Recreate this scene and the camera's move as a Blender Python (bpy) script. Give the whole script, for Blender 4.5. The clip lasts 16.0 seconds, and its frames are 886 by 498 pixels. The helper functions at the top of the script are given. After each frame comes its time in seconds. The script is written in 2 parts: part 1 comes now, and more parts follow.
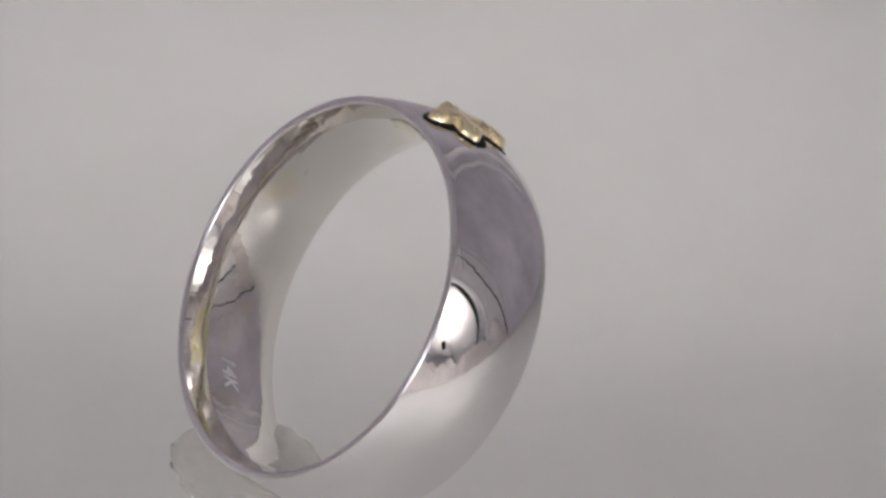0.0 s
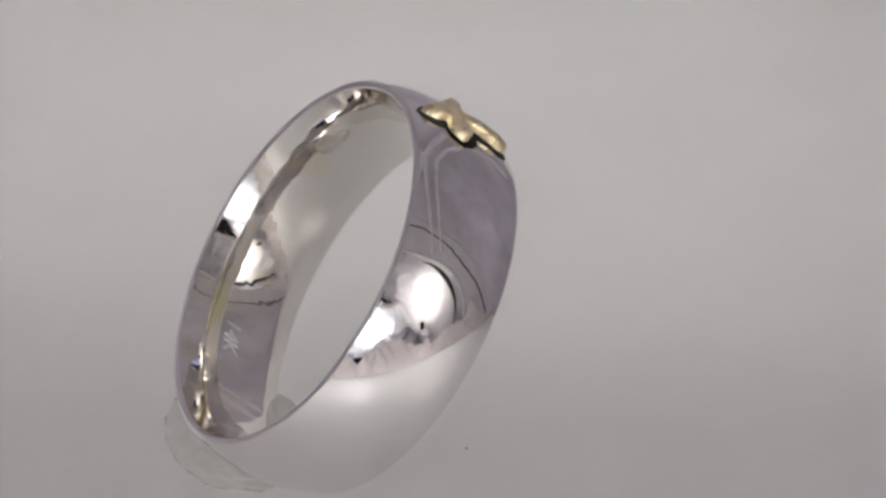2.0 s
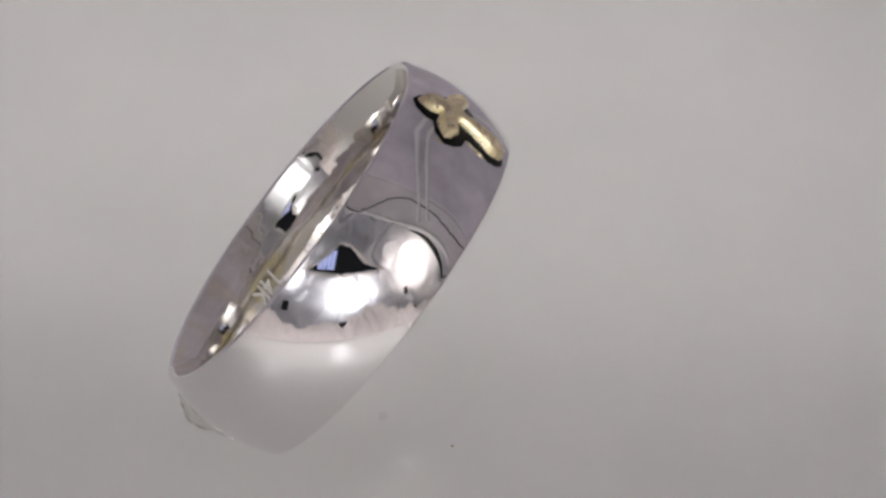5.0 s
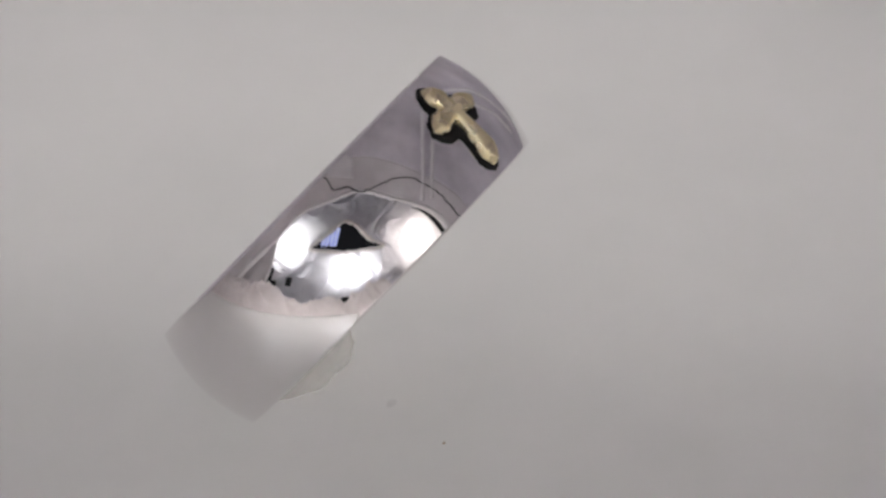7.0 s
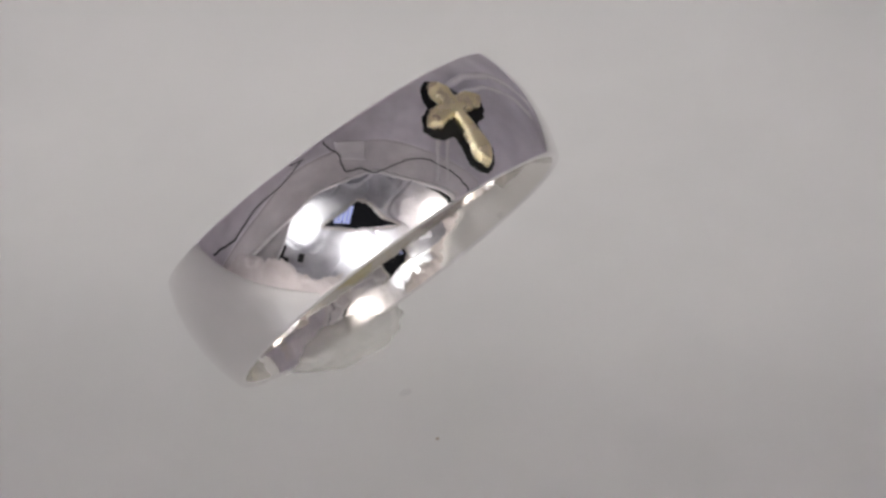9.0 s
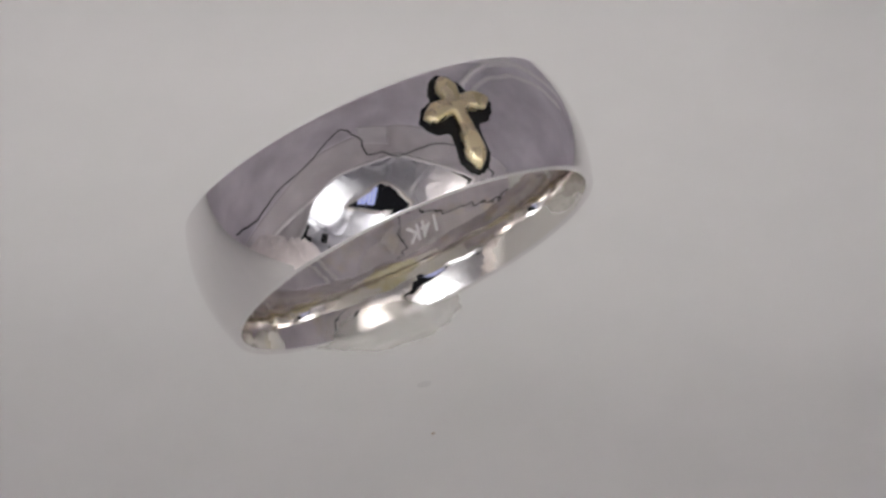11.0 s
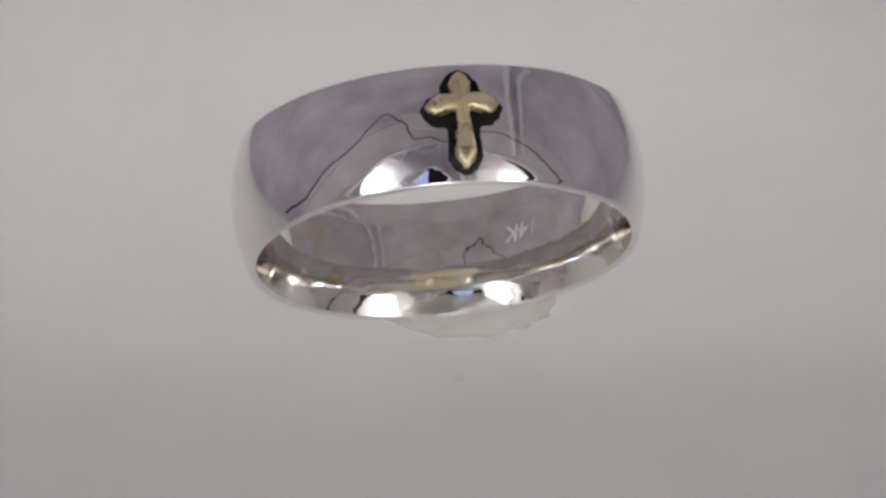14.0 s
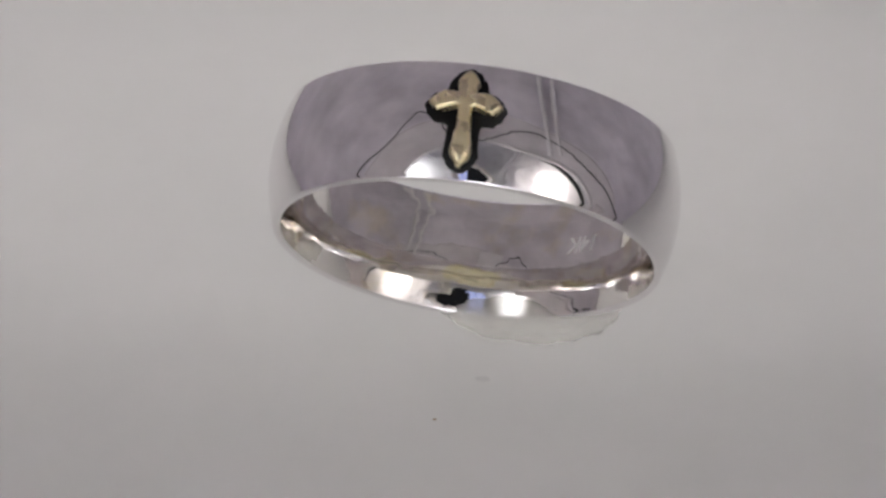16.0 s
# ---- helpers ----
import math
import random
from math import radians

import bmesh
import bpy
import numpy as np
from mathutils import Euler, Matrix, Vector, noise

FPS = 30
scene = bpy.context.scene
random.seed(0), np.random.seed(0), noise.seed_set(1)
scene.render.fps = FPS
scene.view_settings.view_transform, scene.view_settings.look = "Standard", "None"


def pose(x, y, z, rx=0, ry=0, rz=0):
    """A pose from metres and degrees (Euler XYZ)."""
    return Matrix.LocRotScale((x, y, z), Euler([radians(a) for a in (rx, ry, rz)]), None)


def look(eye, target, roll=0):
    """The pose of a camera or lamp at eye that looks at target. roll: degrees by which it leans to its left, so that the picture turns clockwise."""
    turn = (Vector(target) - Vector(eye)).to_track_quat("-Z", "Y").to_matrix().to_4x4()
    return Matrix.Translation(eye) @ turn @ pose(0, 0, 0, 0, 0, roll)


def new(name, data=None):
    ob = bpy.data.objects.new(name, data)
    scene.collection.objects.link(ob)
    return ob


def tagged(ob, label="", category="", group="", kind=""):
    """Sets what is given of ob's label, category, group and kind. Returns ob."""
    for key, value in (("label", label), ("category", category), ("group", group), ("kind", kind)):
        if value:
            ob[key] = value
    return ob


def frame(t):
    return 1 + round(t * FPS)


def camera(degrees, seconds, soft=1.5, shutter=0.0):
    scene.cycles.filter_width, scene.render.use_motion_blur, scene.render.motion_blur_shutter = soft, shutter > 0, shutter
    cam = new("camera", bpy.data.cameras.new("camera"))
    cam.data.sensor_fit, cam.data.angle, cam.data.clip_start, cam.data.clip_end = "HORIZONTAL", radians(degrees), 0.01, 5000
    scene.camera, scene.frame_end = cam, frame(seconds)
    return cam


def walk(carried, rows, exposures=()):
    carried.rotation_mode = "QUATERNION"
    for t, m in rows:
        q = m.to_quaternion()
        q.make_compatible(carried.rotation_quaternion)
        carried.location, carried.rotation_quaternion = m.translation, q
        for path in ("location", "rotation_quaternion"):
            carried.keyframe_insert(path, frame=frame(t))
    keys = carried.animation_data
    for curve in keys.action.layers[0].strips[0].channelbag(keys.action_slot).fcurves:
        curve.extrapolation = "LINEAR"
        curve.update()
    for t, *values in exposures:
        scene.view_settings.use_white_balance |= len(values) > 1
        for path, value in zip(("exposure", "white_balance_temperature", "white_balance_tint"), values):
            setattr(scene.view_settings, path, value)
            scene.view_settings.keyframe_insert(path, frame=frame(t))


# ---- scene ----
MM = 0.001

# camera: stands still, a long lens looking down at the ring
cam = camera(5.822, 16.0, soft=2.8)
EYE = (-0.0013436, -0.3633157, 0.2510865)
AIM = (-0.0013436, 0.0, 0.0108757)
walk(cam, [(0.0, look(EYE, AIM, 0.55)), (16.0, look(EYE, AIM, 0.55))])

# dim room round the light tent; three lamps and the glowing pad give the light
world = bpy.data.worlds.new("world")
scene.world = world
world.use_nodes = True
world.node_tree.nodes["Background"].inputs["Color"].default_value = (0.5, 0.52, 0.6, 1)
world.node_tree.nodes["Background"].inputs["Strength"].default_value = 0.02
LAMP_POWER = 362.0
scene.cycles.max_bounces, scene.cycles.glossy_bounces = 16, 12
PAD_POWER = 0.89


# ---- materials ----
def mat(name, color, rough=0.5, metal=0.0):
    m = bpy.data.materials.new(name)
    m.use_nodes = True
    b = m.node_tree.nodes["Principled BSDF"]
    b.inputs["Base Color"].default_value = (*color, 1)
    b.inputs["Roughness"].default_value = rough
    b.inputs["Metallic"].default_value = metal
    return m


def varied(m, dark, light, scale, detail=5.0, lo=0.35, hi=0.65, second=None):
    """Colour between dark and light by noise at a real size (scale in 1/m), with an optional finer second noise."""
    nt = m.node_tree
    b = nt.nodes["Principled BSDF"]
    tc = nt.nodes.new("ShaderNodeTexCoord")
    n = nt.nodes.new("ShaderNodeTexNoise")
    n.inputs["Scale"].default_value = scale
    n.inputs["Detail"].default_value = detail
    nt.links.new(tc.outputs["Object"], n.inputs["Vector"])
    fac = n.outputs["Fac"]
    if second:
        n2 = nt.nodes.new("ShaderNodeTexNoise")
        n2.inputs["Scale"].default_value = second
        n2.inputs["Detail"].default_value = 3.0
        nt.links.new(tc.outputs["Object"], n2.inputs["Vector"])
        mx = nt.nodes.new("ShaderNodeMath")
        mx.operation = "MULTIPLY_ADD"
        mx.inputs[1].default_value = 0.35
        nt.links.new(n2.outputs["Fac"], mx.inputs[0])
        sc = nt.nodes.new("ShaderNodeMath")
        sc.operation = "MULTIPLY"
        sc.inputs[1].default_value = 0.65
        nt.links.new(fac, sc.inputs[0])
        nt.links.new(sc.outputs[0], mx.inputs[2])
        fac = mx.outputs[0]
    r = nt.nodes.new("ShaderNodeValToRGB")
    r.color_ramp.elements[0].position, r.color_ramp.elements[0].color = lo, (*dark, 1)
    r.color_ramp.elements[1].position, r.color_ramp.elements[1].color = hi, (*light, 1)
    nt.links.new(fac, r.inputs["Fac"])
    nt.links.new(r.outputs["Color"], b.inputs["Base Color"])
    return m


def relief(m, scale, distance, strength=0.5, detail=4.0):
    nt = m.node_tree
    tc = nt.nodes.new("ShaderNodeTexCoord")
    n = nt.nodes.new("ShaderNodeTexNoise")
    n.inputs["Scale"].default_value = scale
    n.inputs["Detail"].default_value = detail
    nt.links.new(tc.outputs["Object"], n.inputs["Vector"])
    bp = nt.nodes.new("ShaderNodeBump")
    bp.inputs["Strength"].default_value = strength
    bp.inputs["Distance"].default_value = distance
    nt.links.new(n.outputs["Fac"], bp.inputs["Height"])
    nt.links.new(bp.outputs["Normal"], m.node_tree.nodes["Principled BSDF"].inputs["Normal"])
    return m


def rough_noise(m, scale, lo, hi):
    nt = m.node_tree
    tc = nt.nodes.new("ShaderNodeTexCoord")
    n = nt.nodes.new("ShaderNodeTexNoise")
    n.inputs["Scale"].default_value = scale
    n.inputs["Detail"].default_value = 6.0
    nt.links.new(tc.outputs["Object"], n.inputs["Vector"])
    mr = nt.nodes.new("ShaderNodeMapRange")
    mr.inputs["From Min"].default_value, mr.inputs["From Max"].default_value = 0.35, 0.7
    mr.inputs["To Min"].default_value, mr.inputs["To Max"].default_value = lo, hi
    nt.links.new(n.outputs["Fac"], mr.inputs["Value"])
    nt.links.new(mr.outputs["Result"], m.node_tree.nodes["Principled BSDF"].inputs["Roughness"])
    return m


def glowing(name, core, edge, power, radius, rim=5.0, fall=1.0):
    """A frosted lamp front: brightest in the middle, softer to the rim."""
    m = bpy.data.materials.new(name)
    m.use_nodes = True
    nt = m.node_tree
    b = nt.nodes["Principled BSDF"]
    b.inputs["Base Color"].default_value = (0.8, 0.8, 0.8, 1)
    tc = nt.nodes.new("ShaderNodeTexCoord")
    ln = nt.nodes.new("ShaderNodeVectorMath")
    ln.operation = "LENGTH"
    nt.links.new(tc.outputs["Object"], ln.inputs[0])
    mr = nt.nodes.new("ShaderNodeMapRange")
    mr.interpolation_type = "SMOOTHSTEP"
    mr.inputs["From Min"].default_value, mr.inputs["From Max"].default_value = radius * 0.05, radius * 0.32
    mr.inputs["To Min"].default_value, mr.inputs["To Max"].default_value = power, power
    nt.links.new(ln.outputs["Value"], mr.inputs["Value"])
    low = nt.nodes.new("ShaderNodeMapRange")
    low.inputs["From Min"].default_value, low.inputs["From Max"].default_value = radius * 0.3, radius
    low.inputs["To Min"].default_value, low.inputs["To Max"].default_value = min(power, rim), min(power, rim * fall)
    nt.links.new(ln.outputs["Value"], low.inputs["Value"])
    nt.links.new(low.outputs["Result"], mr.inputs["To Max"])
    mix = nt.nodes.new("ShaderNodeMapRange")
    mix.inputs["From Min"].default_value, mix.inputs["From Max"].default_value = radius * 0.5, radius
    nt.links.new(ln.outputs["Value"], mix.inputs["Value"])
    cr = nt.nodes.new("ShaderNodeValToRGB")
    cr.color_ramp.elements[0].color = (*core, 1)
    cr.color_ramp.elements[1].color = (*edge, 1)
    nt.links.new(mix.outputs["Result"], cr.inputs["Fac"])
    nt.links.new(cr.outputs["Color"], b.inputs["Emission Color"])
    nt.links.new(mr.outputs["Result"], b.inputs["Emission Strength"])
    return m


def thin(m, share, clear=0.0):
    """Let light through: a share of the diffuse light goes to the far side, and clear of it straight on."""
    nt = m.node_tree
    b = nt.nodes["Principled BSDF"]
    out = nt.nodes["Material Output"]
    tr = nt.nodes.new("ShaderNodeBsdfTranslucent")
    if b.inputs["Base Color"].is_linked:
        nt.links.new(b.inputs["Base Color"].links[0].from_socket, tr.inputs["Color"])
    else:
        tr.inputs["Color"].default_value = b.inputs["Base Color"].default_value
    if b.inputs["Normal"].is_linked:
        nt.links.new(b.inputs["Normal"].links[0].from_socket, tr.inputs["Normal"])
    mix = nt.nodes.new("ShaderNodeMixShader")
    mix.inputs[0].default_value = share
    nt.links.new(b.outputs[0], mix.inputs[1])
    nt.links.new(tr.outputs[0], mix.inputs[2])
    last = mix
    if clear:
        tp = nt.nodes.new("ShaderNodeBsdfTransparent")
        last = nt.nodes.new("ShaderNodeMixShader")
        last.inputs[0].default_value = clear
        nt.links.new(mix.outputs[0], last.inputs[1])
        nt.links.new(tp.outputs[0], last.inputs[2])
    nt.links.new(last.outputs[0], out.inputs["Surface"])
    return m


SILVER = rough_noise(mat("polished_silver", (0.83, 0.812, 0.82), 0.03, 1.0), 900, 0.015, 0.05)
relief(SILVER, 350, 0.00002, 0.15, 2.0)
GOLD = rough_noise(mat("yellow_gold", (0.90, 0.79, 0.51), 0.26, 1.0), 1500, 0.23, 0.35)
relief(GOLD, 500, 0.00002, 0.03)
OXIDE = relief(mat("black_oxide", (0.006, 0.0055, 0.005), 0.45), 5000, 0.00005, 0.6)
OXIDE.node_tree.nodes["Principled BSDF"].inputs["Specular IOR Level"].default_value = 0.2
STAMP = relief(rough_noise(mat("stamped_metal", (0.96, 0.95, 0.93), 0.5, 0.35), 3000, 0.4, 0.65), 2500, 0.0002, 0.4)
WAX = varied(mat("milky_wax", (0.75, 0.73, 0.68), 0.35), (0.92, 0.90, 0.85), (0.97, 0.955, 0.92), 400, second=1500)
relief(WAX, 500, 0.0003, 0.35)
thin(WAX, 0.6, 0.70)
SMEAR = thin(varied(mat("white_wax_smear", (0.95, 0.94, 0.93), 0.15), (0.93, 0.92, 0.91), (0.98, 0.97, 0.96), 2500), 0.3, 0.88)
LINING = rough_noise(varied(mat("warm_polished_metal", (0.85, 0.82, 0.75), 0.04, 1.0), (0.80, 0.745, 0.61), (0.80, 0.775, 0.745), 420, 4.0, 0.30, 0.43), 1200, 0.02, 0.07)
relief(LINING, 420, 0.00012, 0.3, 3.0)
PLATE = thin(varied(mat("white_acrylic", (0.7, 0.69, 0.68), 0.17), (0.682, 0.685, 0.668), (0.748, 0.745, 0.727), 22, 3.0, 0.3, 0.7, second=160), 0.5)
PLATE.node_tree.nodes["Principled BSDF"].inputs["Specular IOR Level"].default_value = 0.9
PAD_FILL = glowing("front_fill_glow", (1.0, 0.965, 0.95), (1.0, 0.965, 0.95), 1.85 * PAD_POWER, 10.0)
PAD = glowing("light_pad_glow", (1.0, 0.965, 0.95), (1.0, 0.965, 0.95), PAD_POWER, 10.0)
CLOTH = varied(mat("lilac_grey_cloth", (0.3, 0.28, 0.31), 0.9), (0.64, 0.60, 0.655), (0.90, 0.855, 0.91), 20, 3.0)
relief(CLOTH, 45, 0.002, 0.3, 2.0)
HEM = relief(varied(mat("white_hem_cloth", (0.75, 0.73, 0.74), 0.9), (0.90, 0.88, 0.885), (0.97, 0.95, 0.95), 90), 250, 0.001, 0.5)
TISSUE = thin(relief(varied(mat("crumpled_white_cloth", (0.7, 0.66, 0.65), 0.85), (0.88, 0.84, 0.825), (0.95, 0.915, 0.90), 60, second=300), 120, 0.002, 0.6), 0.45)
SHEET = thin(relief(varied(mat("pale_lilac_sheet", (0.7, 0.68, 0.74), 0.9), (0.84, 0.815, 0.88), (0.92, 0.90, 0.945), 30), 42, 0.005, 0.9, 3.0), 0.40)
FLAP = relief(varied(mat("pale_grey_cloth", (0.55, 0.53, 0.54), 0.9), (0.74, 0.70, 0.715), (0.90, 0.86, 0.875), 20, 3.0), 60, 0.002, 0.5)
PATCH = relief(varied(mat("pale_patch_cloth", (0.82, 0.79, 0.8), 0.9), (0.78, 0.75, 0.77), (0.86, 0.83, 0.85), 60), 60, 0.002, 0.3)
SOLDER = rough_noise(varied(mat("gold_solder", (0.85, 0.7, 0.35), 0.1, 1.0), (0.75, 0.69, 0.44), (0.81, 0.77, 0.60), 900, 4.0, 0.35, 0.6), 1500, 0.05, 0.2)
# bluish glow of the panel added behind the camera's hole
BLUE_GLOW = glowing("blue_panel_glow", (0.46, 0.53, 0.95), (0.46, 0.53, 0.95), 0.9, 10.0)
CORD = mat("dark_cord", (0.03, 0.028, 0.03), 0.8)
BLACK = rough_noise(mat("black_plastic", (0.012, 0.012, 0.014), 0.4), 300, 0.3, 0.55)
TABLE = varied(mat("grey_table", (0.2, 0.2, 0.2), 0.6), (0.16, 0.16, 0.16), (0.22, 0.22, 0.22), 15, second=200)
GRIT = mat("brown_grit", (0.36, 0.28, 0.19), 0.8)


# ---- helpers of this scene ----
def part(name, bm, material, parent=None, label="", smooth=True):
    me = bpy.data.meshes.new(name)
    bmesh.ops.recalc_face_normals(bm, faces=bm.faces)
    bm.to_mesh(me)
    bm.free()
    me.materials.append(material)
    for f in me.polygons:
        f.use_smooth = smooth
    ob = new(name, me)
    if parent:
        ob.parent = parent
    return tagged(ob, label)


def spun(profile, n, place):
    """A closed (a, b) profile carried round; place(angle, a, b) gives the point."""
    bm = bmesh.new()
    rows = [[bm.verts.new(place(2 * math.pi * i / n, *p)) for p in profile] for i in range(n)]
    for i in range(n):
        for j in range(len(profile)):
            k = (j + 1) % len(profile)
            bm.faces.new((rows[i][j], rows[i][k], rows[(i + 1) % n][k], rows[(i + 1) % n][j]))
    return bm


def tube(points, radius, sides=8, closed=False, wobble=0.0):
    bm = bmesh.new()
    pts = [Vector(p) for p in points]
    n = len(pts)
    rings = []
    for i, p in enumerate(pts):
        a = pts[(i - 1) % n] if closed or i > 0 else p
        b = pts[(i + 1) % n] if closed or i < n - 1 else p
        d = (b - a).normalized()
        u = d.cross(Vector((0.31, 0.17, 0.93))).normalized()
        v = d.cross(u)
        r = (radius[i] if isinstance(radius, list) else radius) * (1 + wobble * noise.noise(p * 120))
        rings.append([bm.verts.new(p + r * (math.cos(k * 2 * math.pi / sides) * u + math.sin(k * 2 * math.pi / sides) * v)) for k in range(sides)])
    for i in range(n if closed else n - 1):
        for k in range(sides):
            m = (k + 1) % sides
            bm.faces.new((rings[i][k], rings[i][m], rings[(i + 1) % n][m], rings[(i + 1) % n][k]))
    if not closed:
        bm.faces.new(rings[0][::-1])
        bm.faces.new(rings[-1])
    return bm


def way(az, el):
    """Direction from the ring: az 0 is towards the camera, positive to its right; degrees."""
    a, e = radians(az), radians(el)
    return Vector((math.sin(a) * math.cos(e), -math.cos(a) * math.cos(e), math.sin(e)))


MID = Vector((0, 0, 10 * MM))


def smooth_line(points, steps, closed=False):
    """Catmull-Rom through tuples."""
    n, out = len(points), []
    for i in range(n if closed else n - 1):
        q = [points[j % n] if closed else points[min(max(j, 0), n - 1)] for j in (i - 1, i, i + 1, i + 2)]
        for s in range(steps):
            t = s / steps
            out.append(tuple(0.5 * (2 * b + (c - a) * t + (2 * a - 5 * b + 4 * c - d) * t * t + (3 * b - a - 3 * c + d) * t ** 3) for a, b, c, d in zip(*q)))
    if not closed:
        out.append(tuple(points[-1]))
    return out


def box(sx, sy, sz, m=None, bevel=0.0):
    bm = bmesh.new()
    bmesh.ops.create_cube(bm, size=1)
    bmesh.ops.scale(bm, vec=(sx, sy, sz), verts=bm.verts)
    if bevel:
        bmesh.ops.bevel(bm, geom=bm.edges[:], offset=bevel, segments=2, affect="EDGES")
    if m:
        bmesh.ops.transform(bm, matrix=m, verts=bm.verts)
    return bm


# ---- table and the bluish panel added behind the camera's hole ----
def build_table():
    tagged(part("table", box(0.56, 0.76, 0.03, pose(0, -0.12, -0.0380), 0.004), TABLE, smooth=False), "grey table top under the light tent", "table", kind="structure")


def build_blue_panel():
    # added glowing panel: supplies the unidentified blue patch mirrored in the ring
    screen = tagged(new("blue_glow_panel"), "added bluish glowing panel with dark upright bars on a black post", "screen")
    at = MID + way(-12.5, 35) * 0.47
    m = look(at, MID)
    part("panel", box(0.084, 0.094, 0.006, m, 0.001), BLACK, screen, "black casing", smooth=False)
    part("glow", box(0.078, 0.088, 0.002, m @ pose(0, 0, -0.004)), BLUE_GLOW, screen, "bluish glowing face", smooth=False)
    for x in (-0.02, 0.0, 0.02):
        part("bar", box(0.0016, 0.088, 0.001, m @ pose(x, 0, -0.0058)), BLACK, screen, smooth=False)
    part("post", tube([at - Vector((0, 0.004, 0.035)), (at.x, at.y - 0.004, -0.023)], 0.004, 12), BLACK, screen, "black post")
    part("foot", spun([(0.0001, 0.0), (24.0, 0.0), (24.0, 3.0), (21.0, 5.0), (0.0001, 6.0)], 32, lambda a, r, z: (at.x + r * MM * math.cos(a), at.y - 0.004 + r * MM * math.sin(a), -0.023 + z * MM)), BLACK, screen, "round black foot")


# ---- light tent ----
OPENING = [(-67, -9), (-60, 8), (-50, 27), (-42, 45), (-20, 57), (2, 62), (22, 58), (42, 48), (56, 37), (62.5, 28), (66, 18), (66, 6), (61, -8), (40, -9), (10, -10), (-25, -10), (-50, -10)]


def tent_radius(d):
    """Soft box: 105 mm to the sides, 100 mm to the back, 120 mm up."""
    k = 2.8
    return (abs(d.x / 0.100) ** k + abs(d.y / 0.098) ** k + abs(d.z / 0.115) ** k) ** (-1 / k)


def build_tent():
    axis = way(2, 24)
    u = axis.cross(Vector((0, 0, 1))).normalized()
    v = u.cross(axis)
    rim = []
    for a, e in smooth_line(OPENING, 10, True):
        d = way(a, e)
        rim.append((math.atan2(d.dot(v), d.dot(u)), d.angle(axis)))
    rim.sort()
    bm = bmesh.new()
    grid = []
    steps = 70
    for psi, rho in rim:
        col = []
        for s in range(steps):
            r = rho + (math.pi - 0.02 - rho) * s / (steps - 1)
            d = math.cos(r) * axis + math.sin(r) * (math.cos(psi) * u + math.sin(psi) * v)
            fold = noise.noise(d * 2.2) * 5 + noise.noise(d * 5.5 + Vector((3, 1, 2))) * 2.2 + abs(noise.noise(d * 9)) * 1.0
            p = MID + d * (tent_radius(d) + fold * MM)
            p.z = max(p.z, -21 * MM)
            col.append(bm.verts.new(p))
        grid.append(col)
    n = len(grid)
    cut = 10
    flap = bmesh.new()
    edge = [[flap.verts.new(w.co) for w in c[:cut + 1]] for c in grid]
    for i in range(n):
        for s in range(steps - 1):
            g = edge if s < cut else grid
            (flap if s < cut else bm).faces.new((g[i][s], g[(i + 1) % n][s], g[(i + 1) % n][s + 1], g[i][s + 1]))
    hem_line = [c[0].co.copy() for c in grid]
    tent = tagged(new("light_tent"), "lilac-grey cloth light tent with a wide oval opening", "light tent", kind="structure")
    bmesh.ops.delete(bm, geom=[w for w in bm.verts if not w.link_faces], context="VERTS")
    for cloth in (part("tent_cloth", bm, CLOTH, tent), part("flap", flap, FLAP, tent, "pale grey cloth flap round the opening")):
        sol = cloth.modifiers.new("thick", "SOLIDIFY")
        sol.thickness, sol.offset = 1.2 * MM, 0
    part("hem", tube(hem_line, 2.8 * MM, 8, True, 0.5), HEM, tent, "white rolled cloth hem")
    # dark drawstring that runs round above the opening
    line = [(-88, -9), (-77, 4), (-74, 22), (-70, 40), (-76, 55), (-80, 63), (-52, 67), (-28, 61), (-12, 64), (4, 61), (20, 62), (44, 62), (61, 56), (67, 47), (71, 38), (73, 27), (75, 18), (78, 8), (80, -8)]
    pts = []
    for i, (a, e) in enumerate(smooth_line(line, 10)):
        d = way(a + 0.9 * noise.noise(Vector((i * 0.35, 0, 0))), e + 0.9 * noise.noise(Vector((0, i * 0.35, 5))))
        pts.append(MID + d * (tent_radius(d) - 7 * MM))
    part("drawstring", tube(pts, 0.8 * MM, 6), CORD, tent, "thin dark drawstring")
    # paler square of cloth sewn on the ceiling
    patch = bmesh.new()
    cols = []
    for i in range(11):
        for_row = []
        for j in range(11):
            u_, v_ = i / 10, j / 10
            d = ((1 - u_) * (1 - v_) * way(-74, 69) + u_ * (1 - v_) * way(-26, 81) + u_ * v_ * way(-8, 69) + (1 - u_) * v_ * way(-46, 65)).normalized()
            for_row.append(patch.verts.new(MID + d * (tent_radius(d) - 6 * MM + noise.noise(d * 9) * MM)))
        cols.append(for_row)
    for i in range(10):
        for j in range(10):
            patch.faces.new((cols[i][j], cols[i + 1][j], cols[i + 1][j + 1], cols[i][j + 1]))
    sewn = part("patch", patch, PATCH, tent, "pale square cloth patch")
    sewn.modifiers.new("thick", "SOLIDIFY").thickness = 0.8 * MM
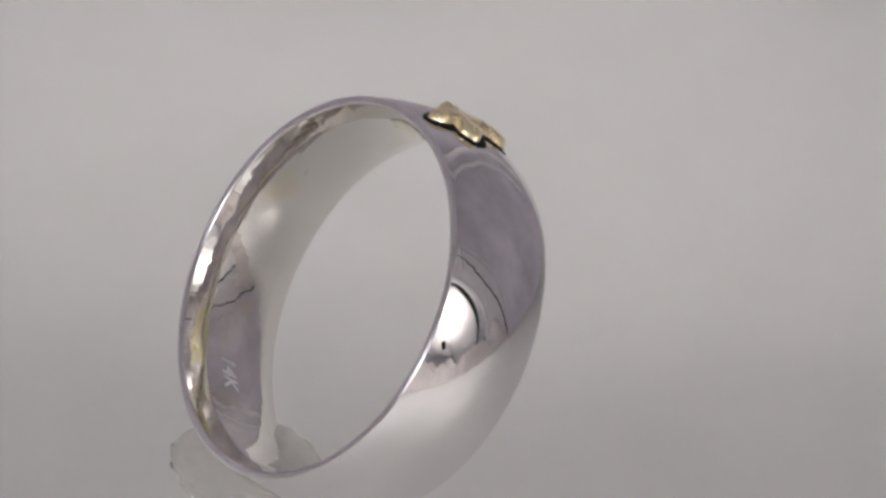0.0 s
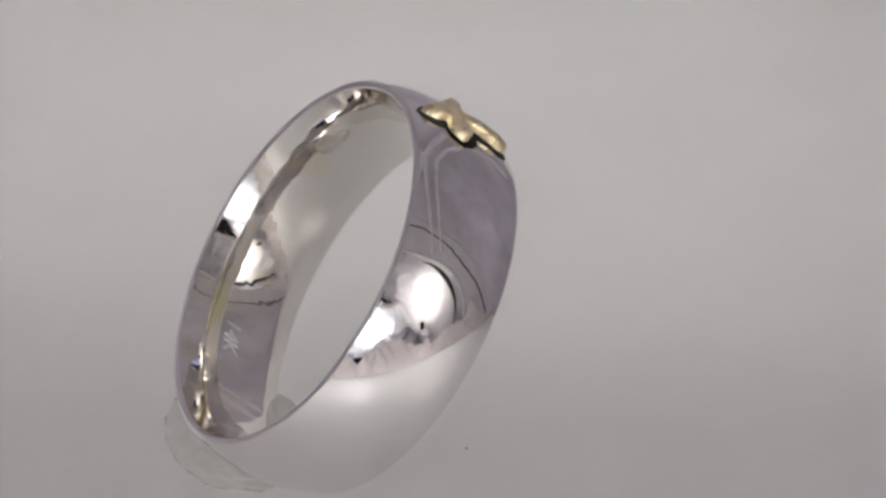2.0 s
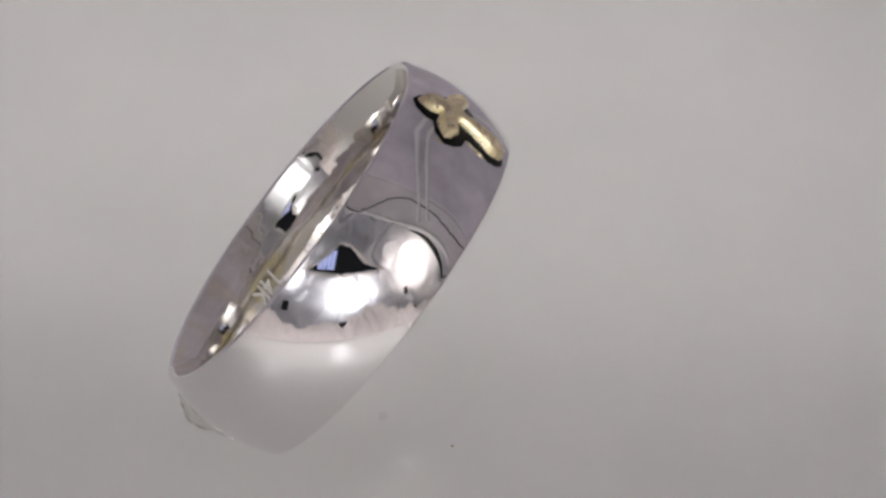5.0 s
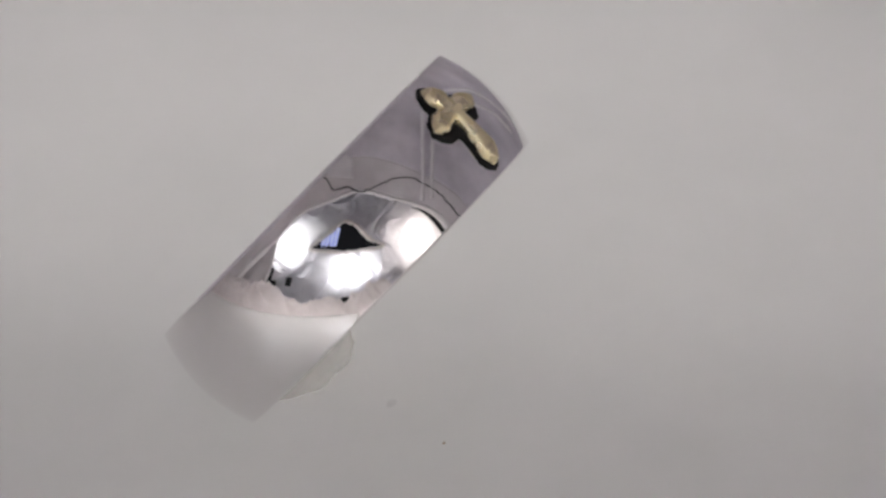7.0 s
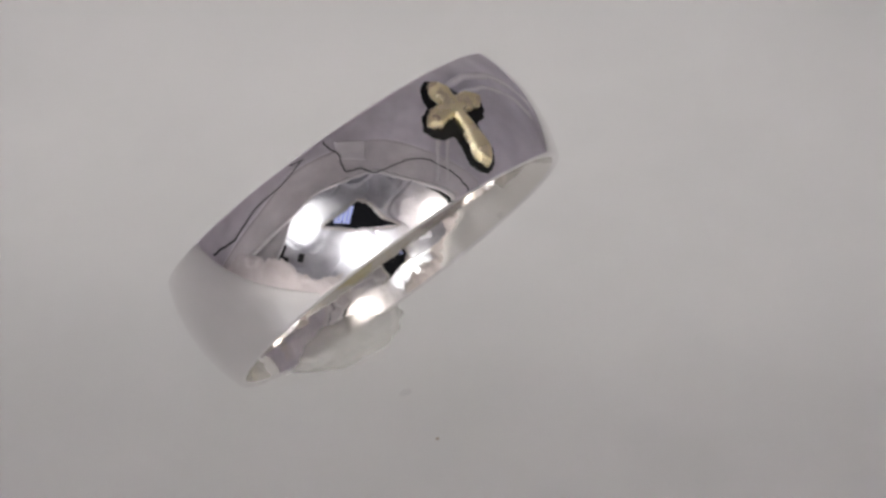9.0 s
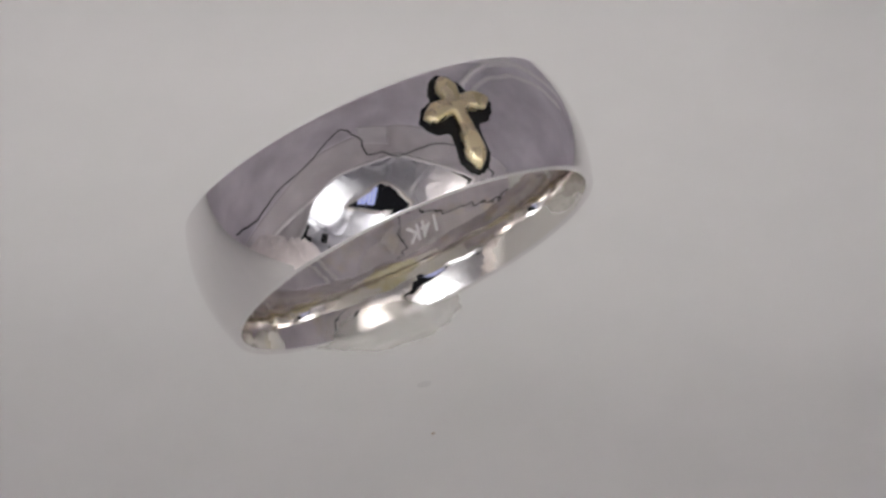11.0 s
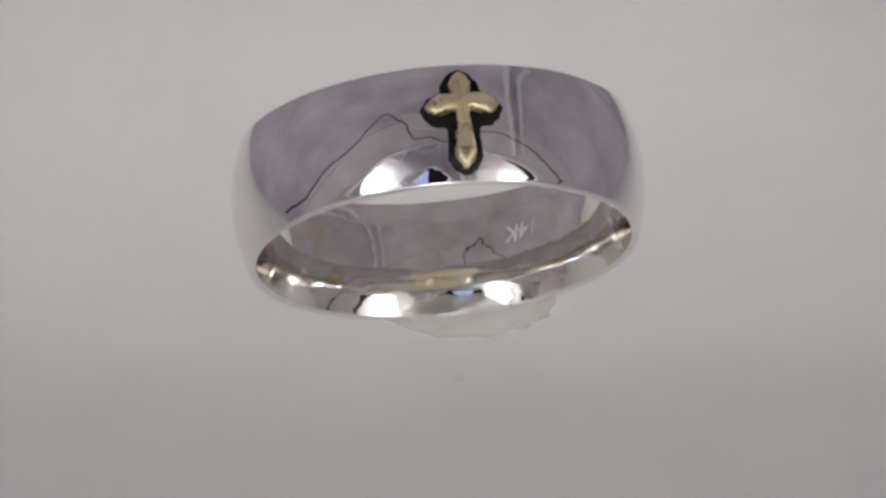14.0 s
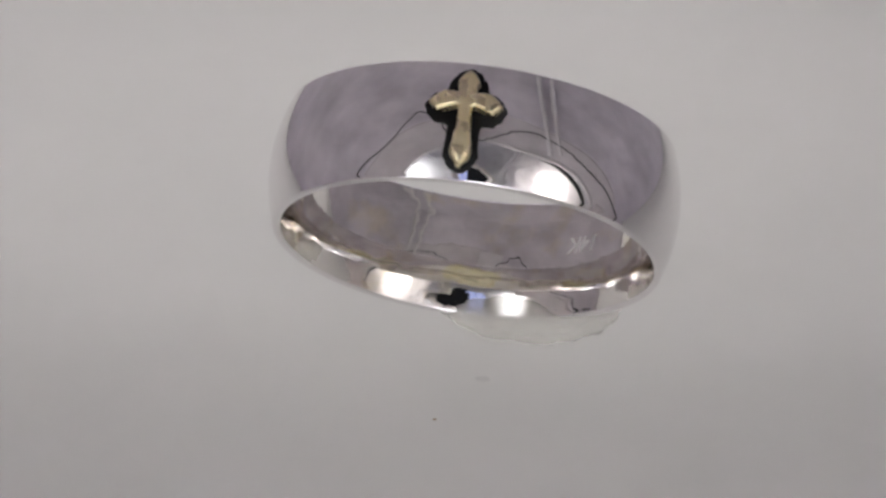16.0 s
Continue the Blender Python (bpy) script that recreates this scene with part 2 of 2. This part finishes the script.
    # pale seam over the ceiling
    for share in (1.0, 0.85):
        pts = []
        for i, (a, e) in enumerate(smooth_line([(58, 40), (66, 47), (80, 54), (102, 58), (124, 56), (140, 49), (150, 30), (154, 8), (155, -10)], 8)):
            d = way(104 + share * (a - 104) + 1.2 * noise.noise(Vector((i * 0.3, 0, share * 40))), 20 + share * (e - 20))
            pts.append(MID + d * (tent_radius(d) - 6 * MM))
        part("seam", tube(pts, 2.7 * share * MM, 8, False, 0.5), HEM, tent, "pale stitched seam")


def build_front_sheet():
    """Second cloth behind the opening, with an eye-shaped hole for the camera."""
    axis = way(0, 33)
    u = axis.cross(Vector((0, 0, 1))).normalized()
    v = u.cross(axis)
    hole = [(-26, 27.5), (-17, 36), (-8, 43.5), (-2, 44), (6, 40), (14, 32), (24, 25.5), (14, 25.5), (5, 26), (-5, 26), (-15, 27)]
    outer = [(-76, 26), (-58, 54), (-25, 70), (2, 74), (28, 70), (54, 56), (68.5, 32), (68, 12), (60, -10), (46, -9), (40, 0), (31, -9), (12, -12), (7, -3), (0, -3), (-5, -12), (-25, -9), (-37, -5), (-43, 6), (-50, -8), (-72, -8)]

    def polar(line):
        out = []
        for a, e in smooth_line(line, 14, True):
            d = way(a, e)
            out.append((math.atan2(d.dot(v), d.dot(u)), d.angle(axis)))
        return sorted(out)

    def at(table, psi):
        xs = [p for p, _ in table]
        return float(np.interp(psi, xs, [r for _, r in table], period=2 * math.pi))

    hl, ol = polar(hole), polar(outer)
    bm = bmesh.new()
    n, steps, grid = 300, 70, []
    for i in range(n):
        psi = -math.pi + 2 * math.pi * i / n
        r0, r1 = at(hl, psi), at(ol, psi)
        col = []
        for s in range(steps):
            r = r0 + (r1 - r0) * s / (steps - 1)
            d = math.cos(r) * axis + math.sin(r) * (math.cos(psi) * u + math.sin(psi) * v)
            taut = min(1.0, max(0.0, (d.angle(way(48, 22)) - 0.28) / 0.12))
            w = 0.160 + 0.006 * noise.noise(d * 3) + 0.003 * noise.noise(d * 8) - 0.007 * taut * max(0.0, 1 - 9 * abs(noise.noise(d * 2.6 + Vector((5, 5, 1))))) + 0.004 * taut * max(0.0, 1 - 8 * abs(noise.noise(d * 3.7 + Vector((1, 8, 4)))))
            p = MID + d * w
            p.z = max(p.z, -22 * MM)
            col.append(bm.verts.new(p))
        grid.append(col)
    for i in range(n):
        for s in range(steps - 1):
            bm.faces.new((grid[i][s], grid[(i + 1) % n][s], grid[(i + 1) % n][s + 1], grid[i][s + 1]))
    line = [c[0].co * 0.995 for c in grid]
    ob = part("front_sheet", bm, SHEET)
    # black strip put in for the dark gap that shows as a crescent beside the warm lamp
    arc = smooth_line([(48, 40.5), (54.5, 34.5), (59, 27), (61.5, 18), (61.5, 8), (58, -2)], 8)
    part("gap_strip", tube([MID + way(a, e) * 0.146 for a, e in arc], [(0.3 + 3.2 * math.sin(math.pi * i / (len(arc) - 1)) ** 1.3) * MM for i in range(len(arc))], 10), BLACK, ob, "black curved strip added for the dark gap")
    part("hem", tube(line, 3.0 * MM, 10, True, 0.6), TISSUE, ob, "white rolled hem")
    tagged(ob, "pale lilac cloth sheet with an eye-shaped hole", "cloth", kind="structure")


def build_side_cloth():
    """Brown-grey cloth that hangs at one side inside the opening."""
    bm = bmesh.new()
    n, m, grid = 40, 30, []
    for i in range(n + 1):
        col = []
        for j in range(m + 1):
            el = -14 + 46 * j / m
            az = -80 + (30 + 3.5 * math.sin(el * 0.09 + 0.5)) * i / n
            d = way(az, el)
            w = 0.142 + 0.004 * noise.noise(d * 6) + 0.003 * noise.noise(d * 14)
            p = MID + d * w
            p.z = max(p.z, -22.5 * MM)
            col.append(bm.verts.new(p))
        grid.append(col)
    for i in range(n):
        for j in range(m):
            bm.faces.new((grid[i][j], grid[i + 1][j], grid[i + 1][j + 1], grid[i][j + 1]))
    edge = [w.co.copy() for w in grid[-1]]
    ob = part("side_cloth", bm, FLAP)
    ob.modifiers.new("thick", "SOLIDIFY").thickness = 0.8 * MM
    part("hem", tube(edge, 2.0 * MM, 8, False, 0.6), HEM, ob, "white rolled hem")
    tagged(ob, "brown-grey cloth hanging inside the tent's opening", "cloth", kind="structure")


def build_lamp(az, el, radius, tall, power, core, edge, dark_blocks, dist=0.171, rim=5.0, fall=1.0):
    """A round frosted lamp on a black stand, turned to the ring."""
    d = way(az, el)
    m = look(MID + d * dist, MID)
    lamp = tagged(new("desk_lamp"), "small black lamp with a glowing frosted front", "lamp", "lamps round the tent")
    head = bmesh.new()
    n = 40
    rings = []
    for r, z in ((0.0, 0.0), (0.5, 0.0), (0.8, -0.06), (0.95, -0.16), (1.0, -0.28)):
        rings.append([head.verts.new((r * radius * math.cos(2 * math.pi * k / n), r * radius * tall * math.sin(2 * math.pi * k / n), z * radius * 0.5)) for k in range(n)] if r else [head.verts.new((0, 0, 0))])
    for k in range(n):
        head.faces.new((rings[0][0], rings[1][k], rings[1][(k + 1) % n]))
    for a, b in zip(rings[1:], rings[2:]):
        for k in range(n):
            head.faces.new((a[k], b[k], b[(k + 1) % n], a[(k + 1) % n]))
    front = part("diffuser", head, glowing("frosted_glow", core, edge, power, radius, rim, fall), lamp, "glowing frosted front")
    front.matrix_local = m @ pose(0, 0, 0, 180, 0, 0)
    shell = spun([(1.0, -0.14), (1.06, -0.12), (1.06, -0.3), (0.6, -0.75), (0.0001, -0.8), (0.0001, -0.76), (0.58, -0.7), (1.0, -0.28)], 40, lambda a, r, z: (r * radius * math.cos(a), r * radius * tall * math.sin(a), z * radius * 0.5))
    housing = part("housing", shell, BLACK, lamp, "black plastic housing")
    base = MID + d * (dist + 0.019)
    housing.matrix_local = m @ pose(0, 0, 0, 180, 0, 0)
    # black blocks added where dark patches show along the cloth's lower edge
    for da, de, w, h in dark_blocks:
        bm = box(w * MM, h * MM, 6 * MM, look(MID + way(az + da, el + de) * (dist - 0.023), MID), 0.8 * MM)
        part("dark_block", bm, BLACK, lamp, "black block added for a dark patch at the cloth's edge", smooth=False)
    # stand
    foot = Vector((base.x * 1.02, base.y * 1.02, -0.0230))
    part("stand", tube([base - Vector((0, 0, radius * 0.9 * tall)), foot + Vector((0, 0, 0.004))], 3.0 * MM, 12), BLACK, lamp, "black stand")
    part("foot", spun([(0.0001, 0.0), (12.0, 0.0), (12.0, 2.0), (10.5, 3.2), (3.0, 4.0), (0.0001, 4.0)], 32, lambda a, r, z: (foot.x + r * MM * math.cos(a), foot.y + r * MM * math.sin(a), foot.z + z * MM)), BLACK, lamp, "round black foot")


def build_crumpled_cloth():
    """A loose white cloth bunched up along the front of the turntable."""
    bm = bmesh.new()
    n, steps, grid = 220, 26, []
    for i in range(n + 1):
        az = -84 + 166 * i / n
        col = []
        end = min(1.0, (az + 84) / 12, (82 - az) / 12)
        for s in range(steps):
            k = s / (steps - 1)
            a = radians(az)
            r = 65 + 28 * k
            q = Vector((az * 0.034 + k * 0.9, k * 1.3 + 0.4 * noise.noise(Vector((az * 0.05, 0, 9))), 1.3))
            fold = noise.noise(q * 1.6) * 0.55 + (0.5 - abs(noise.noise(q * 3.3))) * 0.9 + (0.3 - abs(noise.noise(q * 7.0))) * 0.45
            lift = max(0.0, math.sin(min(1.0, k * 1.25) * math.pi) ** 0.7)
            h = (5.0 + 9.0 * fold) * (2.25 + 0.5 * math.sin(0.1 * az + 0.3)) * lift * end
            r += 3.0 * noise.noise(q * 2.1 + Vector((7, 0, 0)))
            col.append(bm.verts.new((r * MM * math.sin(a), -r * MM * math.cos(a), (-15.5 - 5 * k) * MM + max(0.3, 0.75 * h + 14 * lift * end) * MM)))
        grid.append(col)
    for i in range(n):
        for s in range(steps - 1):
            bm.faces.new((grid[i][s], grid[i + 1][s], grid[i + 1][s + 1], grid[i][s + 1]))
    ob = part("crumpled_cloth", bm, TISSUE)
    tagged(ob, "crumpled white cloth bunched round the turntable's front", "cloth")


# ---- turntable ----
def build_turntable():
    flat = lambda a, r, z: (r * MM * math.cos(a), r * MM * math.sin(a), z * MM)
    table = tagged(new("turntable"), "round white acrylic turntable, lit from below, slowly turning", "turntable")
    top = bmesh.new()
    rings = [[top.verts.new(flat(2 * math.pi * k / 128, r, z)) for k in range(128)] for r, z in ((28, 0), (60.4, 0), (60.85, -0.2), (61.0, -0.6), (61.0, -3.2))]
    top.faces.new(rings[0])
    for a, b in zip(rings, rings[1:]):
        for k in range(128):
            top.faces.new((a[k], b[k], b[(k + 1) % 128], a[(k + 1) % 128]))
    part("platter", top, PLATE, table, smooth=False)
    part("rim_ring", spun([(58.5, -3.2), (61.0, -3.2), (61.0, -6.4), (58.5, -6.4)], 96, flat), BLACK, table, "black ring under the platter", smooth=False)
    pad = tagged(new("light_pad"), "flat glowing light pad under the turntable, with an added front panel", "light pad")
    part("glow_panel", box(0.078, 0.061, 0.001, pose(-0.006, 0.0365, -0.0165)), PAD, pad, "glowing white panel", smooth=False)
    # unseen front panel, added to brighten the platter's front and the crumpled cloth
    part("glow_panel", box(0.112, 0.054, 0.001, pose(-0.004, -0.053, -0.0165)), PAD_FILL, pad, "glowing white panel", smooth=False)
    part("casing", box(0.118, 0.060, 0.004, pose(-0.004, -0.053, -0.0192), 0.001), BLACK, pad, "thin black casing", smooth=False)
    part("casing", box(0.084, 0.066, 0.004, pose(-0.006, 0.0365, -0.0192), 0.001), BLACK, pad, "thin black casing", smooth=False)
    return table


# ---- ring ----
AXIS = Vector((-0.00916, -0.80622, -0.59154))
SIDE = Vector((-0.99994, 0.01136, 0.0))
RISE = Vector((-0.00672, -0.59151, 0.80627))
CENTRE = Vector((-0.000697, 0.006573, 0.009944))
R_TOP, R_EDGE, HALF = 10.5, 9.885, 3.193
TWIST = radians(-2.1)


def on_ring(angle, r, z):
    """angle from the cross, radius and place along the axis in mm."""
    a = angle + TWIST
    return CENTRE + MM * (r * (math.sin(a) * SIDE + math.cos(a) * RISE) + z * AXIS)


def dome(z):
    return R_EDGE + (R_TOP - R_EDGE) * (1 - (z / HALF) ** 2)


def flare(z):
    """Slope of the inside: gently domed in the middle, a soft crease, then an even bevel."""
    k = min(1.0, max(0.0, (z - 1.65) / 0.5))
    return 0.105 * min(z, 1.65) + 0.15 * k * k * (3 - 2 * k) + 0.09 * max(0.0, z - 2.0)


FLARE_Z = np.linspace(0.0, 3.3, 200)
FLARE_R = 8.90 + np.concatenate(([0.0], np.cumsum([flare(z) for z in (FLARE_Z[1:] + FLARE_Z[:-1]) / 2]) * (FLARE_Z[1] - FLARE_Z[0])))


def inner(z):
    """Comfort-fit inside, open to both edges."""
    return float(np.interp(abs(z), FLARE_Z, FLARE_R))


def ring_profile():
    out = []
    ze, zi = HALF - 0.16, HALF - 0.15
    for i in range(41):
        z = -ze + 2 * ze * i / 40
        out.append((dome(z), z))
    r0, r1 = dome(ze), inner(zi)
    m, h = (r0 + r1) / 2, (r0 - r1) / 2
    for i in range(1, 8):
        a = math.pi * i / 8
        out.append((m + h * math.cos(a), ze + 0.15 * math.sin(a)))
    for i in range(81):
        z = zi - 2 * zi * i / 80
        out.append((inner(z), z))
    for i in range(1, 8):
        a = math.pi * i / 8
        out.append((m - h * math.cos(a), -ze - 0.15 * math.sin(a)))
    return out


CROSS_HALF = [(0.0, -2.62), (0.30, -2.42), (0.56, -1.95), (0.57, -1.75), (0.46, -1.33), (0.80, -1.36), (1.14, -1.35), (1.58, -1.04), (1.87, -0.68), (1.66, -0.38), (1.36, -0.12), (1.08, -0.22), (0.38, -0.44), (0.36, 0.0), (0.44, 0.8), (0.56, 1.6), (0.58, 1.85), (0.40, 2.25), (0.12, 2.56), (0.0, 2.58)]
RECESS_HALF = [(0.0, -2.80), (0.45, -2.62), (0.98, -1.95), (1.0, -1.50), (1.15, -1.44), (1.72, -1.20), (2.12, -0.54), (1.86, 0.0), (1.42, 0.38), (0.92, 0.40), (0.80, 0.60), (0.86, 1.5), (0.92, 2.05), (0.50, 2.62), (0.0, 2.88)]


def outline(half):
    pts = half + [(-a, b) for a, b in half[-2:0:-1]]
    for _ in range(1):
        pts = [q for i in range(len(pts)) for q in ((0.86 * pts[i][0] + 0.14 * pts[(i + 1) % len(pts)][0], 0.86 * pts[i][1] + 0.14 * pts[(i + 1) % len(pts)][1]), (0.14 * pts[i][0] + 0.86 * pts[(i + 1) % len(pts)][0], 0.14 * pts[i][1] + 0.86 * pts[(i + 1) % len(pts)][1]))]
    return np.array(pts)


def ragged(poly):
    """Break an outline into short steps and let it waver, as cut by hand."""
    fine = [poly[i] + (poly[(i + 1) % len(poly)] - poly[i]) * k / 4 for i in range(len(poly)) for k in range(4)]
    return np.array([p * (1 + 0.045 * noise.noise(Vector((p[0] * 4.5, p[1] * 4.5, 2.0)))) for p in fine])


def relief_patch(poly, step, height, skirt):
    """A raised piece on the band inside an outline; height(distance from the outline, a, b) in mm."""
    nxt = np.roll(poly, -1, 0)

    def near(p):
        e = nxt - poly
        t = np.clip(((p - poly) * e).sum(1) / np.maximum((e * e).sum(1), 1e-12), 0, 1)
        c = poly + e * t[:, None]
        d = np.hypot(*(c - p).T)
        i = d.argmin()
        return d[i], c[i]

    def inside(p):
        hit = (poly[:, 1] > p[1]) != (nxt[:, 1] > p[1])
        x = poly[:, 0] + (p[1] - poly[:, 1]) / np.where(nxt[:, 1] == poly[:, 1], 1, nxt[:, 1] - poly[:, 1]) * (nxt[:, 0] - poly[:, 0])
        return (hit & (p[0] < x)).sum() % 2 == 1

    lo = poly.min(0) - step
    nx, ny = (np.ceil((poly.max(0) + step - lo) / step)).astype(int) + 1
    info = {}
    for i in range(nx):
        for j in range(ny):
            p = lo + step * np.array((i, j))
            d, c = near(p)
            info[i, j] = (inside(p), d, c, p)
    bm = bmesh.new()
    made = {}

    def vert(k):
        if k not in made:
            ins, d, c, p = info[k]
            if not ins or d < 0.3 * step:
                p, d = c, 0.0
            h = height(d, *p)
            made[k] = bm.verts.new(on_ring(float(-p[0] / R_TOP), float(dome(p[1]) + h), float(p[1])))
        return made[k]

    for i in range(nx - 1):
        for j in range(ny - 1):
            ks = [(i, j), (i + 1, j), (i + 1, j + 1), (i, j + 1)]
            if sum(info[k][0] for k in ks) >= 2 or (sum(info[k][0] for k in ks) == 1 and max(info[k][1] for k in ks if info[k][0]) > 0.3 * step):
                bm.faces.new([vert(k) for k in ks])
    bmesh.ops.remove_doubles(bm, verts=bm.verts, dist=0.004 * MM)
    edge = [e for e in bm.edges if len(e.link_faces) == 1]
    ext = bmesh.ops.extrude_edge_only(bm, edges=edge)
    for w in ext["geom"]:
        if isinstance(w, bmesh.types.BMVert):
            q = w.co - CENTRE
            q -= AXIS * q.dot(AXIS)
            w.co -= q.normalized() * skirt * MM
    return bm


def build_ring():
    ring = tagged(new("ring"), "polished silver band ring with a gold cross", "ring")
    prof = ring_profile()
    def hand_finished(angle, r, z):
        if r < 9.62:
            p = Vector((math.sin(angle) * 5, math.cos(angle) * 5, z * 0.8))
            w = 0.15 + 0.85 * max(0.0, 1 - abs(abs(z) - 1.95) / 0.75)
            r += w * (0.013 * noise.noise(p * 1.5) + 0.0055 * noise.noise(p * 3.5) + 0.0030 * noise.noise(p * 8.0))
        return on_ring(angle, r, z)

    band = part("band", spun(prof, 400, hand_finished), SILVER, ring, "mirror-polished domed silver band, warm inside")
    band.data.materials.append(LINING)
    for i, f in enumerate(band.data.polygons):
        if 48 <= i % len(prof) < 128:
            f.material_index = 1
    part("recess", relief_patch(ragged(outline(RECESS_HALF)), 0.06, lambda d, a, b: 0.03 + 0.015 * min(1, d / 0.1), 0.2), OXIDE, ring, "blackened recess round the cross")
    def gold(d, a, b):
        k = min(1.0, d / 0.26)
        dent = 0.05 * math.exp(-((a / 0.22) ** 2 + ((b - 1.55) / 0.3) ** 2))
        return 0.12 + 0.46 * math.sqrt(max(0.0, 1 - (1 - k) ** 2)) + 0.05 * min(1.0, d / 0.6) - dent
    part("cross", relief_patch(outline(CROSS_HALF), 0.04, gold, 0.04), GOLD, ring, "raised yellow gold cross")
    part("cross_base", relief_patch(outline([(a * 1.03, b * 1.01) for a, b in CROSS_HALF]), 0.06, lambda d, a, b: 0.11, 0.18), OXIDE, ring, "black side of the cross")
    # gold solder that shows on the inside, behind the cross
    sol = bmesh.new()
    cols = []
    for i in range(33):
        t = 2 * math.pi * i / 32
        rim = 1 + 0.22 * noise.noise(Vector((math.cos(t) * 1.6, math.sin(t) * 1.6, 4.0))) + 0.10 * noise.noise(Vector((math.cos(t) * 5, math.sin(t) * 5, 1.0)))
        cols.append([sol.verts.new(on_ring(4.2 * rim * k / 10 * math.cos(t) / 9.0, inner(2.8 * rim * k / 10 * math.sin(t)) - 0.020 - 0.020 * (1 - k / 10) - 0.01 * noise.noise(Vector((k * 0.5, t * 2, 0))), 2.8 * rim * k / 10 * math.sin(t))) for k in range(1, 11)])
    for i in range(32):
        for k in range(9):
            sol.faces.new((cols[i][k], cols[i + 1][k], cols[i + 1][k + 1], cols[i][k + 1]))
    sol.faces.new([c[0] for c in cols[:-1]])
    bmesh.ops.remove_doubles(sol, verts=sol.verts, dist=0.001 * MM)
    part("solder_patch", sol, SOLDER, ring, "yellowish gold solder inside, behind the cross")
    # hallmark stamped inside
    cu = bpy.data.curves.new("hallmark", "FONT")
    cu.body, cu.size, cu.align_x, cu.align_y, cu.resolution_u = "14K", 1.15, "CENTER", "CENTER", 3
    cu.offset = 0.02
    tmp = new("hallmark_text", cu)
    me = bpy.data.meshes.new_from_object(tmp.evaluated_get(bpy.context.evaluated_depsgraph_get()))
    bpy.data.objects.remove(tmp)
    bm = bmesh.new()
    bm.from_mesh(me)
    for w in bm.verts:
        x, z = w.co.x + 0.22 * w.co.y, 1.05 * w.co.y - 0.55 + 0.03 * w.co.x
        x, z = x + 0.03 * noise.noise(Vector((x * 4, z * 4, 1))), z + 0.03 * noise.noise(Vector((x * 4, z * 4, 7)))
        w.co = on_ring(radians(-144.0) - x / 9.0, inner(z) - 0.012, z)
    part("hallmark", bm, STAMP, ring, "stamped 14K hallmark", smooth=False)
    return ring


def build_wax():
    bm = bmesh.new()
    bmesh.ops.create_icosphere(bm, subdivisions=5, radius=1)
    for w in bm.verts:
        d = w.co.normalized()
        k = 1 + 0.10 * noise.noise(d * 1.7 + Vector((4, 2, 1))) + 0.07 * noise.noise(d * 5) + 0.03 * noise.noise(d * 12)
        w.co = Vector((1.6 + 4.8 * k * d.x, 11.6 + 3.5 * k * d.y, max(0.02, 1.6 * k * d.z))) * MM
    return tagged(part("wax_blob", bm, WAX), "lump of milky clear wax holding the ring up", "wax")


def build_crumb():
    """A small flat smear of the same wax, beside the lump."""
    bm = bmesh.new()
    bmesh.ops.create_icosphere(bm, subdivisions=4, radius=1)
    for w in bm.verts:
        k = 1 + 0.25 * noise.noise(w.co * 1.8 + Vector((2, 5, 1)))
        w.co = Vector((0.12 + 0.42 * k * w.co.x, 4.41 + 0.24 * k * w.co.y, 0.05 + 0.10 * w.co.z)) * MM
    bmesh.ops.delete(bm, geom=[w for w in bm.verts if w.co.z < 0.05 * MM], context="VERTS")
    return tagged(part("wax_crumb", bm, SMEAR), "tiny flat smear of milky wax on the turntable", "wax")


def build_speck(x, y, r, mt, label):
    bm = bmesh.new()
    bmesh.ops.create_icosphere(bm, subdivisions=2, radius=1)
    for w in bm.verts:
        k = 1 + 0.4 * noise.noise(w.co * 2 + Vector((x, y, 0)))
        w.co = Vector((x + r * 1.4 * k * w.co.x, y + r * k * w.co.y, r * 0.5 + r * 0.5 * k * w.co.z)) * MM
    return tagged(part("dust_speck", bm, mt), label, "dust", "specks on the turntable")


build_table()
build_blue_panel()
build_tent()
build_front_sheet()
build_side_cloth()
build_lamp(-38.5, 25.5, 0.036, 1.0, 0.62 * LAMP_POWER, (0.95, 1.0, 0.955), (0.97, 1.0, 0.95), ((-8, -18, 13, 26), (-6, -21, 20, 9), (5, -18, 9, 13)))
build_lamp(45, 23, 0.054, 0.95, 0.66 * LAMP_POWER, (1.0, 0.965, 0.86), (1.0, 0.92, 0.74), ((-7, -15, 6, 11),), 0.171, 3.4, 0.22)
build_lamp(3, 14.5, 0.054, 0.56, 0.85 * LAMP_POWER, (0.95, 1.0, 0.955), (0.96, 0.98, 0.97), ((0, -18.5, 22, 16), (-7, -20.5, 14, 9), (10, -22, 22, 8)))
build_crumpled_cloth()
turntable = build_turntable()
ring = build_ring()
wax = build_wax()
crumb = build_crumb()
specks = [build_speck(x, y, r, GRIT, "tiny brown grain of grit on the turntable") for x, y, r in ((-1.775, 0.46, 0.08),)]


def turn(t):
    """Degrees turned since the cross faced the camera."""
    return 7.888 * (t - 15) + 0.011 * (t - 15) * t


def motions():
    rows = [(0.5 * i, pose(0, 0, 0, 0, 0, -turn(0.5 * i))) for i in range(33)]
    for thing in (turntable, ring, wax, crumb, *specks):
        walk(thing, rows)


motions()
